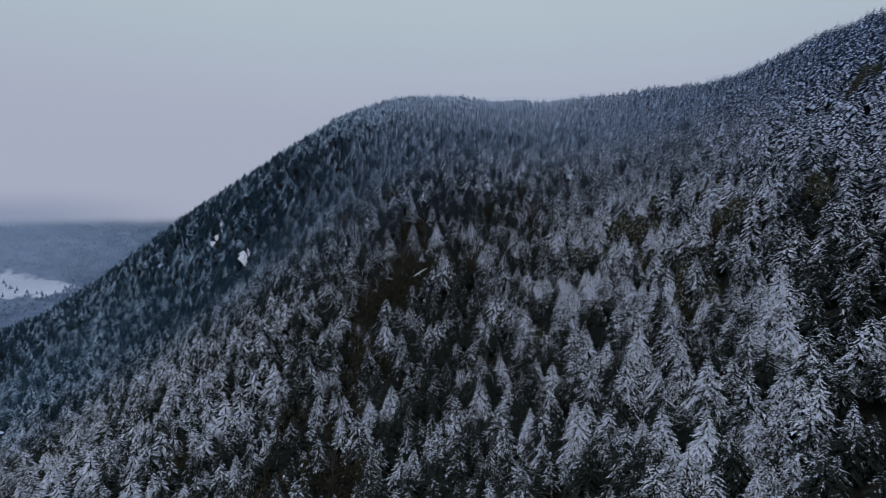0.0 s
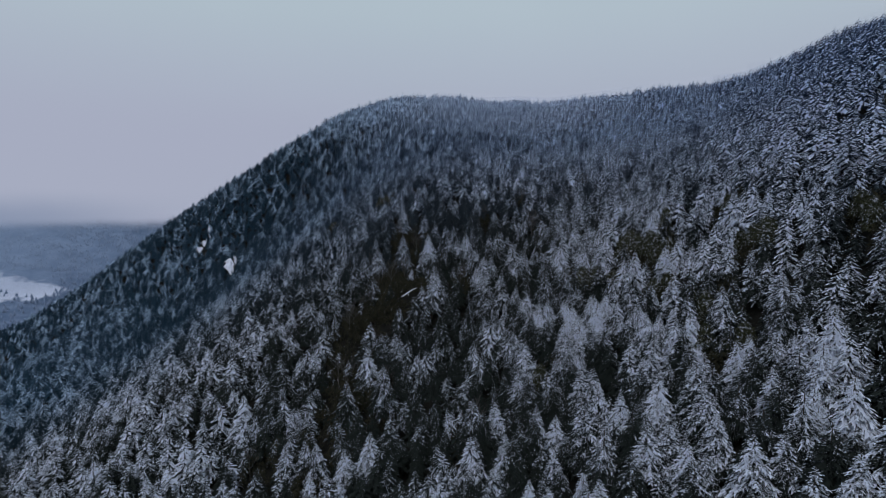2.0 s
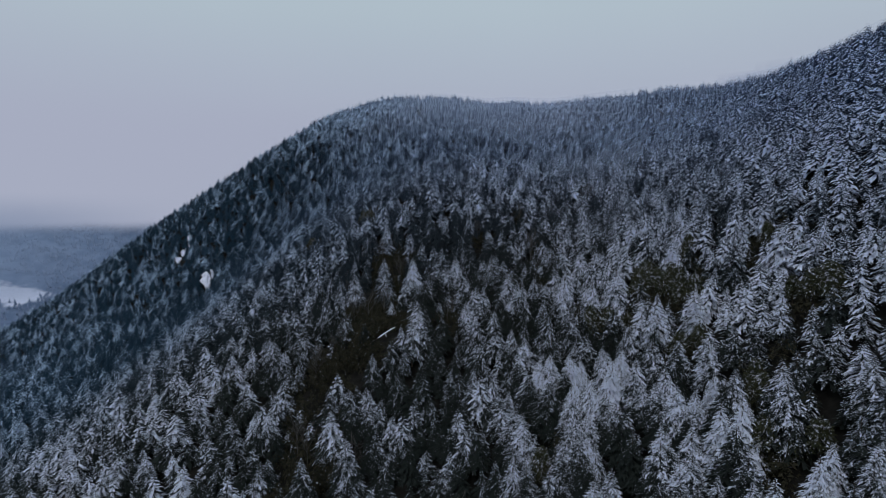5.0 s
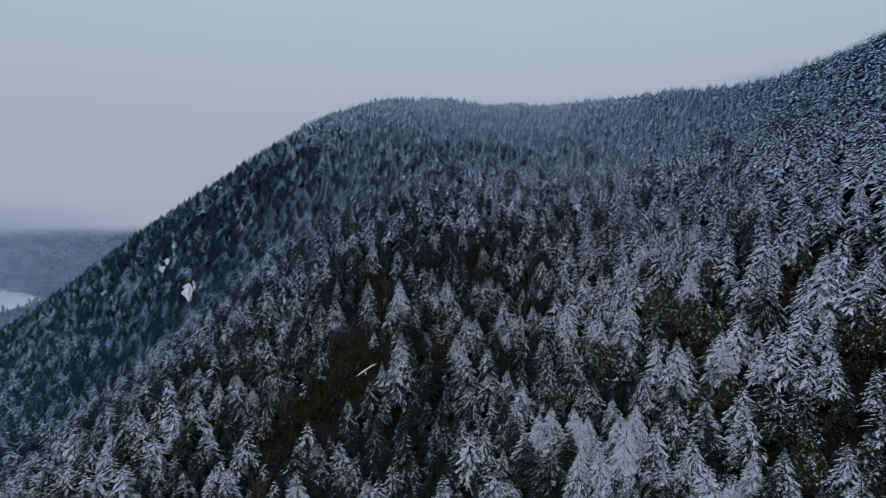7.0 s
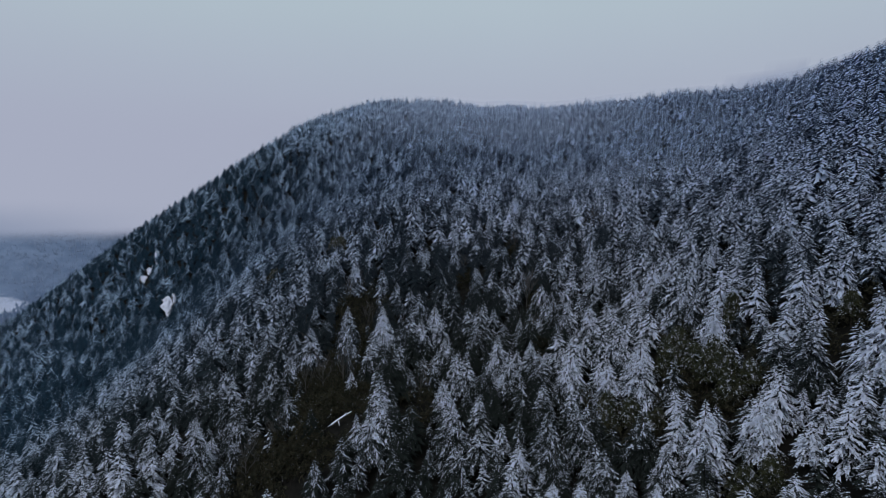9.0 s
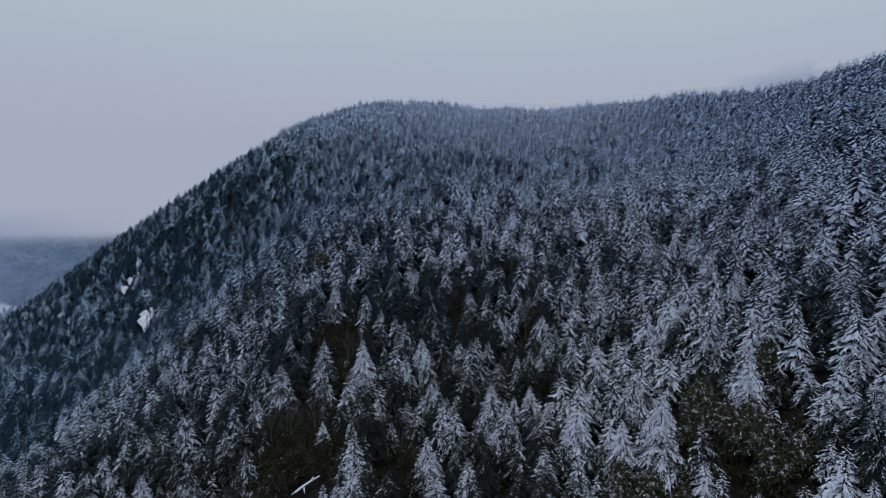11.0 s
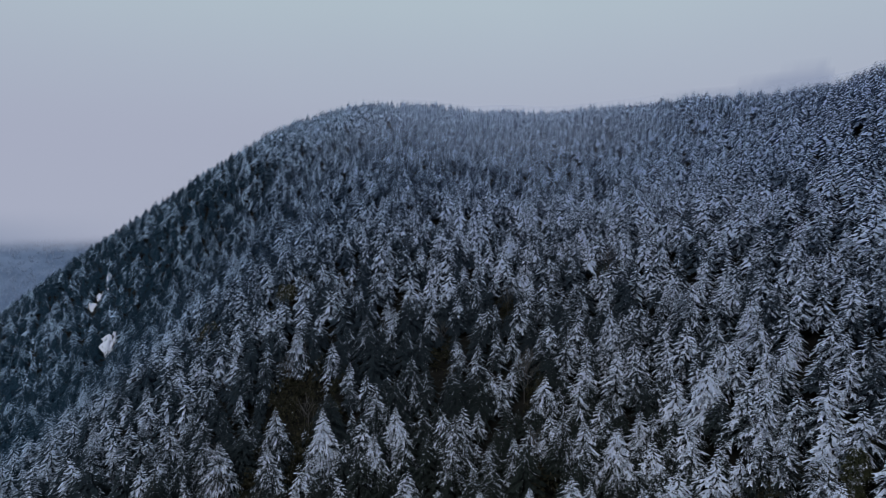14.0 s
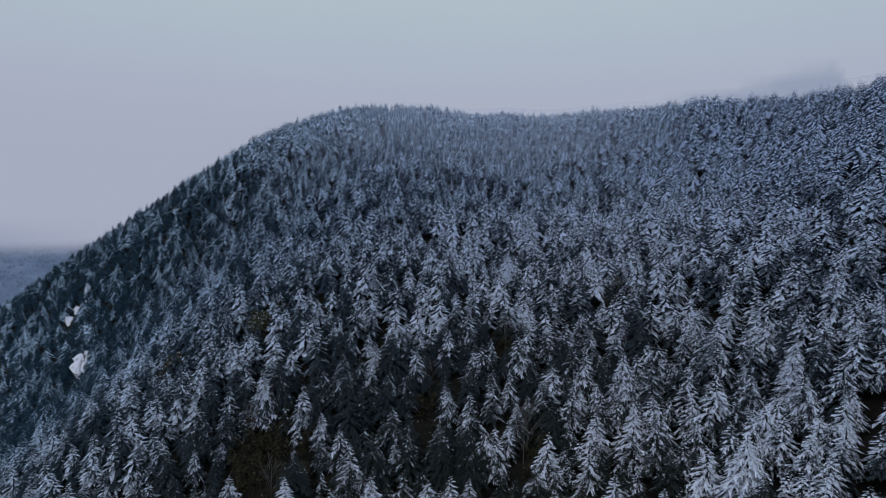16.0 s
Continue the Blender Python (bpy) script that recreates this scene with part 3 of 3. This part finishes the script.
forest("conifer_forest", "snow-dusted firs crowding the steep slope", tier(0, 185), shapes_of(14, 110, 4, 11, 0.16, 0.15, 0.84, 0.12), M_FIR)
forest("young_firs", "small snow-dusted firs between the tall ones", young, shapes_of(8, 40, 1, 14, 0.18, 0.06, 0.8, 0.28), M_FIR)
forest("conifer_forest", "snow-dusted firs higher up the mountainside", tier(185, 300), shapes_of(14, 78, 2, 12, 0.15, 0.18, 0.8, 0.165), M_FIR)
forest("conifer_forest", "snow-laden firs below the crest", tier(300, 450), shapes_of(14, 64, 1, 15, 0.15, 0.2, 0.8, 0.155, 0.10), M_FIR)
forest("conifer_forest", "rimed firs up to the mountain's crest, tinted with haze", tier(450, 1999), shapes_of(14, 34, 0, 13, 0.16, 0.2, 0.78, 0.30, 0.14), M_FIR)
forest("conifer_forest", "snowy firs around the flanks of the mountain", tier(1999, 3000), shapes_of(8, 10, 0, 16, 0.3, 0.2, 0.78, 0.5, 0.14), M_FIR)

# ---- single conifers along the flight ----
r = np.random.default_rng(5)
models = []
for k in range(12):
    h, w = r.uniform(12.2, 14.4), r.uniform(4.2, 5.4)
    v, f, load = conifer(r, h, w, 265, 5, r.uniform(0.08, 0.16), 0.15, 0.86, 0.08)
    tree = new("snowy_fir")
    tagged(tree, "tall dark green fir with snow on drooping boughs", "tree", "firs on the slope")
    part("crown", raw_mesh("crown", v, f, M_FIR, {"tint": np.full(len(v), k / 11), "load": load}), tree)
    part("trunk", raw_mesh("trunk", *trunk_of(h * 0.97, 0.36), M_BARK), tree)
    models.append(tree)
for n, i in enumerate(single):
    m = Matrix.Translation((tx[i], ty[i], tz[i])) @ Matrix.Rotation(spin[i], 4, "Z")
    if n < len(models):
        fir = models[n]
        fir.matrix_basis = m @ Matrix.Scale(size[i], 4)
    else:
        fir = copy_thing(models[n % len(models)], m)
        fir.scale = (size[i],) * 3
    if i < len(marked) and in_glade[i]:
        tagged(fir, "slender snow-dusted fir standing alone in brushy glade", "tree", "firs on the slope")
    elif tx[i] > 75:
        tagged(fir, "broad fir thickly loaded with fresh white snow", "tree", "firs on the slope")

# ---- olive evergreens in the stands ----
olives = []
for k in range(4):
    v, f = olive_crown(r, 13.0, 4.0, 2600)
    tree = new("olive_evergreen_tree")
    tagged(tree, "bushy olive-green evergreen tree barely flecked with snow", "tree", "olive evergreens")
    part("crown", raw_mesh("crown", v, f, M_OLIVE), tree)
    part("trunk", raw_mesh("trunk", *trunk_of(11, 0.3), M_BARK), tree)
    olives.append(tree)
for n, (x, y, a, grown) in enumerate(olive_places):
    m = Matrix.Translation((x, y, float(ground_height(x, y)))) @ Matrix.Rotation(a, 4, "Z")
    tree = olives[n] if n < len(olives) else copy_thing(olives[n % 4], m)
    tree.matrix_basis = m
    tree.scale = (grown, grown, grown * r.uniform(0.9, 1.1))

# ---- bare alders and brush in the dark gaps ----
alders = []
for k in range(3):
    tree = new("bare_alder")
    tagged(tree, "leafless grey alder with frosted twigs in a gap", "tree", "bare alders")
    part("crown", raw_mesh("crown", *bare_branches(r, 12), M_TWIG), tree)
    part("trunk", raw_mesh("trunk", *trunk_of(11, 0.16, 0.5), M_TWIG), tree)
    alders.append(tree)
n = 0
for x, y, rad in DARK_GAPS:
    for k in range(1 if rad < 7 else 2):
        a = r.uniform(0, 6.28)
        ox, oy = x * (1 + 2 / math.hypot(x, y)) + math.cos(a) * rad * 0.6, y * (1 + 2 / math.hypot(x, y)) + math.sin(a) * rad * 0.6
        m = Matrix.Translation((ox, oy, float(ground_height(ox, oy)))) @ Matrix.Rotation(a, 4, "Z")
        tree = alders[n] if n < 3 else copy_thing(alders[n % 3], m)
        tree.matrix_basis = m
        s = r.uniform(0.7, 1.1)
        tree.scale = (s, s, s)
        n += 1
for x, y, s in [(-25, 286, 0.95), (-10, 323, 0.95), (-32, 316, 0.8), (13, 280, 0.8), (-34, 262, 0.75), (-3, 290, 0.6), (50, 326, 1.0), (-16, 346, 0.9), (90, 388, 0.9)]:
    tree = copy_thing(alders[n % 3], Matrix.Translation((x, y, float(ground_height(x, y)))) @ Matrix.Rotation(n * 2.4, 4, "Z"))
    tree.scale = (s, s, s)
    n += 1

# ---- a fallen trunk in the glade ----
ends = [(-12.4, 259.6), (-11.0, 260.0), (-9.4, 260.4), (-7.2, 261.2)]
log_at = Vector((-9.8, 260.3, float(ground_height(-9.8, 260.3))))
line = [Vector((x, y, float(ground_height(x, y)) + 1.5 + 0.45 * k)) - log_at for k, (x, y) in enumerate(ends)]
log = new("fallen_log")
log.location = log_at
tagged(log, "fallen snow-covered tree trunk lying in the brush", "log")
part("trunk", raw_mesh("trunk", *tube(line, [0.34, 0.32, 0.28, 0.16], 10), M_LOG), log)
for k, (start, out) in enumerate([(0.15, (-1.6, -0.9, -0.7)), (0.35, (0.5, -1.5, -0.8)), (0.6, (0.6, 1.2, 0.9)), (0.8, (-0.3, -1.2, 0.6))]):
    foot = line[0].lerp(line[3], start)
    part("branch_stub", raw_mesh("branch_stub", *tube([foot, foot + Vector(out) * 0.6, foot + Vector(out)], [0.22, 0.16, 0.06], 6), M_LOG), log)

pieces = []
for x, y, rad in DARK_GAPS + [(x, y, 5) for x, y, s in OLIVE_STANDS] + [(x, y, 9) for x, y in GULLY] + [(-30, 175, 9), (-30, 225, 9), (-25, 272, 9), (-15, 310, 8)]:
    way = np.array([x, y]) / math.hypot(x, y)
    for k in range(int(rad * (rad + 14) * 0.27)):
        along, aside = r.uniform(-1.0, 0.5) * (rad + 10), r.uniform(-1.1, 1.1) * rad
        bx, by = x + way[0] * along + way[1] * aside, y + way[1] * along - way[0] * aside
        v, f = olive_crown(r, r.uniform(3, 9), r.uniform(1.4, 2.8), 90)
        pieces.append((v + np.array([bx, by, float(ground_height(bx, by)) - 0.5]), f))
for k in range(260):
    a, d = r.uniform(0, 2 * math.pi), math.sqrt(r.uniform(0, 1))
    bx, by = GLADE[0] + GLADE[2] * d * math.cos(a), GLADE[1] + GLADE[3] * d * math.sin(a)
    tall = r.uniform(2.0, 5.5) if abs(bx + 10) > 6.5 or not 240 < by < 262 else r.uniform(0.8, 1.4)
    if abs(bx + 10) > 5 or not 257 < by < 264:
        v, f = olive_crown(r, tall, r.uniform(1.3, 2.6), 105)
        pieces.append((v + np.array([bx, by, float(ground_height(bx, by)) - 0.5]), f))
v, f = joined(pieces)
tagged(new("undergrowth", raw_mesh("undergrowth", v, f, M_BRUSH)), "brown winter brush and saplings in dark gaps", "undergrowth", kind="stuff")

# ---- snowy outcrops ----
def rock_slab(seed, wide, tall, lean):
    """A steep broken face, broad at the top and pointed at its foot, with a back that runs into the hill."""
    n, m = 15, 22
    front, back = [], []
    for i in range(n + 1):
        for k in range(m + 1):
            u, v = 2 * k / m - 1, i / n
            half = wide * (0.25 + 0.9 * v ** 0.8 - 0.75 * max(v - 0.62, 0)) * (1 + 0.55 * noise.noise(Vector((v * 4.3, seed, 1.7 if u > 0 else 0.2))))
            edge = 1 - abs(u) ** 4
            rough = 0.9 * noise.noise(Vector((u * half * 0.45 + seed, v * tall * 0.45, 0))) + 0.45 * noise.noise(Vector((u * half * 1.2, v * tall * 1.2, seed)))
            deep = lean * tall * v + rough - 1.2 * edge
            top = v * tall + (3.2 * noise.noise(Vector((u * 2.2, seed, 5))) - 2.0 * abs(u)) * v
            front.append((u * half, deep, top))
            back.append((u * half * 0.9, deep + 1.5 + 5.0 * edge * v, top - 2.5 * v))
    tris, w = [], m + 1
    for i in range(n):
        for k in range(m):
            a = i * w + k
            tris += [(a, a + 1, a + w + 1), (a, a + w + 1, a + w)]
    total = len(front)
    tris += [(c + total, b + total, a + total) for a, b, c in tris]
    rim = [k for k in range(w)] + [i * w + m for i in range(1, n + 1)] + [n * w + k for k in range(m - 1, -1, -1)] + [i * w for i in range(n - 1, 0, -1)]
    for a, b in zip(rim, rim[1:] + rim[:1]):
        tris += [(a, a + total, b + total), (a, b + total, b)]
    return np.array(front + back), np.array(tris)


for x, y, slabs in OUTCROPS:
    way = np.array([x, y]) / math.hypot(x, y)
    base = float(ground_height(x, y))
    pieces = []
    for k, (across, back, wide, tall, lift, lean) in enumerate(slabs):
        v, f = rock_slab(x * 0.37 + k * 5.3, wide, tall, lean)
        flat_x, flat_y = across + v[:, 0], back + v[:, 1]
        px, py = flat_y * way[0] + flat_x * way[1], flat_y * way[1] - flat_x * way[0]
        foot = float(ground_height(x + back * way[0] + across * way[1], y + back * way[1] - across * way[0])) - base
        pieces.append((np.stack([px, py, v[:, 2] + foot + lift - 3.0], 1), f))
    rock = new("rock_outcrop", raw_mesh("rock_outcrop", *joined(pieces), M_ROCK))
    rock.location = (x, y, base)
    tagged(rock, "steep rock face plastered with snow among the firs", "rock", "snowy outcrops")

# ---- far woods across the valley and on the misty summit ----
far_shapes = [conifer(np.random.default_rng(40 + k), 11, 4.6, 4, 0, 0.02, 0.5, 0.8, 0.4) for k in range(5)]
fr = np.random.default_rng(21)
fx, fy = fr.uniform(-1750, -420, 15000), fr.uniform(850, 2150, 15000)
ok = (np.hypot(fx, fy - 100) < 2500) & (fx > -0.98 * fy) & (fx < -0.34 * fy - 100) & (valley_field(fx, fy) < 0.45 + 0.2 * fr.uniform(-1, 1, 15000))
tx, ty = fx[ok], fy[ok]
tz = ground_height(tx, ty)
size, spin, tone = fr.uniform(0.7, 1.1, len(tx)), fr.uniform(0, 6.28, len(tx)), fr.uniform(0, 1, len(tx))
forest("far_woods", "misty woods across the valley in pale haze-tinted colour", np.arange(len(tx)), far_shapes, M_FAR)


# ---- a veil of mist lying on the crest ----
def veil_material():
    g = Graph("crest_mist", 1.0, 0.0)
    soft = g.add("ShaderNodeAttribute", attribute_name="soft").outputs["Fac"]
    wisps = g.span(g.noise(0.012, 4.0), 0.32, 0.66, 0.55, 1.0)
    diffuse = g.add("ShaderNodeBsdfDiffuse", {"Color": (0.70, 0.75, 0.95, 1)})
    clear = g.add("ShaderNodeBsdfTransparent")
    both = g.add("ShaderNodeMixShader", {0: g.math("MULTIPLY", g.math("MULTIPLY", soft, wisps), 0.12), 1: clear.outputs[0], 2: diffuse.outputs[0]})
    g.tree.links.new(both.outputs[0], g.tree.nodes["Material Output"].inputs["Surface"])
    return g.material


vx, vy = np.meshgrid(np.linspace(-130, 340, 48), np.linspace(300, 800, 51))
vz = ground_height(vx, vy) + 14.5 + 1.5 * np.sin(vx / 23) * np.sin(vy / 31)
soft = np.maximum(smooth(1.25 - np.hypot((vx - 70) / 165, (vy - 625) / 155) * 1.25), 0.8 * smooth(1.25 - np.hypot((vx - 265) / 70, (vy - 460) / 140) * 1.25))
rows, cols = vx.shape
ids = np.arange(rows * cols).reshape(rows, cols)
quad = np.stack([ids[:-1, :-1], ids[:-1, 1:], ids[1:, 1:], ids[1:, :-1]], -1).reshape(-1, 4)
tagged(new("crest_mist", raw_mesh("crest_mist", np.stack([vx, vy, vz], -1).reshape(-1, 3), np.vstack([quad[:, [0, 1, 2]], quad[:, [0, 2, 3]]]), veil_material(), {"soft": soft.ravel()})), "thin white mist clinging to the wooded crest", "mist", kind="stuff")


# ---- low cloud closing the horizon ----
def cloud_wall(name, label, cx, cy, radius, a0, a1, z0, z1, material):
    n = 96
    verts, tris, soft = [], [], []
    for i in range(n + 1):
        a = radians(a0 + (a1 - a0) * i / n)
        for z in (z0, (z0 + z1) / 2, z1):
            soft.append(1.0 if a1 - a0 > 359 else float(smooth(min(i, n - i) / (n * 0.35))))
            verts.append((cx + radius * math.sin(a), cy + radius * math.cos(a), z))
    for i in range(n):
        for k in range(2):
            a = i * 3 + k
            tris += [(a, a + 3, a + 4), (a, a + 4, a + 1)]
    return tagged(new(name, raw_mesh(name, verts, tris, material, {"soft": soft})), label, "cloud", kind="structure")


cloud_wall("backdrop", "low grey cloud hanging over the far hills", 0, 100, 1330, -180, 180, -250, 620, cloud_material("low_cloud", 62, 86, 200, 600, 16))
cloud_wall("backdrop", "thin grey mist drifting before the far hills", 0, 100, 1120, -75, 60, -60, 330, cloud_material("thin_mist", 62, 98, 190, 330, 16))
# added sheet with a blue glow of its own, standing in for air haze
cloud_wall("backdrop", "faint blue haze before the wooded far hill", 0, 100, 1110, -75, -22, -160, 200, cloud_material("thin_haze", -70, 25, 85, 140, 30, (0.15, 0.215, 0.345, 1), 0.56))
# a knoll behind the mountain's shoulder, drowned in cloud: one sheet, its misty tone glowing
verts, tris, soft = [], [], []
for i in range(61):
    az = 20.0 + 16.0 * i / 60
    top = 288 + 21 * float(smooth((az - 24) / 7.5)) - 70 * float(smooth((az - 32) / 2.6)) + 2.5 * noise.noise(Vector((az * 1.3, 0, 0))) + 1.5 * noise.noise(Vector((az * 5, 3, 0)))
    for k in range(13):
        z = 180 + 13 * k
        soft.append(float(smooth((top - z) / 16 + 0.5)) * float(smooth((az - 20) / 4)))
        verts.append((940 * math.sin(radians(az)), 100 + 940 * math.cos(radians(az)), z))
for i in range(60):
    for k in range(12):
        a = i * 13 + k
        tris += [(a, a + 13, a + 14), (a, a + 14, a + 1)]
tagged(new("backdrop", raw_mesh("backdrop", verts, tris, cloud_material("knoll_in_cloud", 100, 110, 500, 600, 10, (0.29, 0.34, 0.47, 1), 0.85), {"soft": soft})), "dim knoll drowned in cloud behind the mountain's shoulder", "cloud", kind="structure")
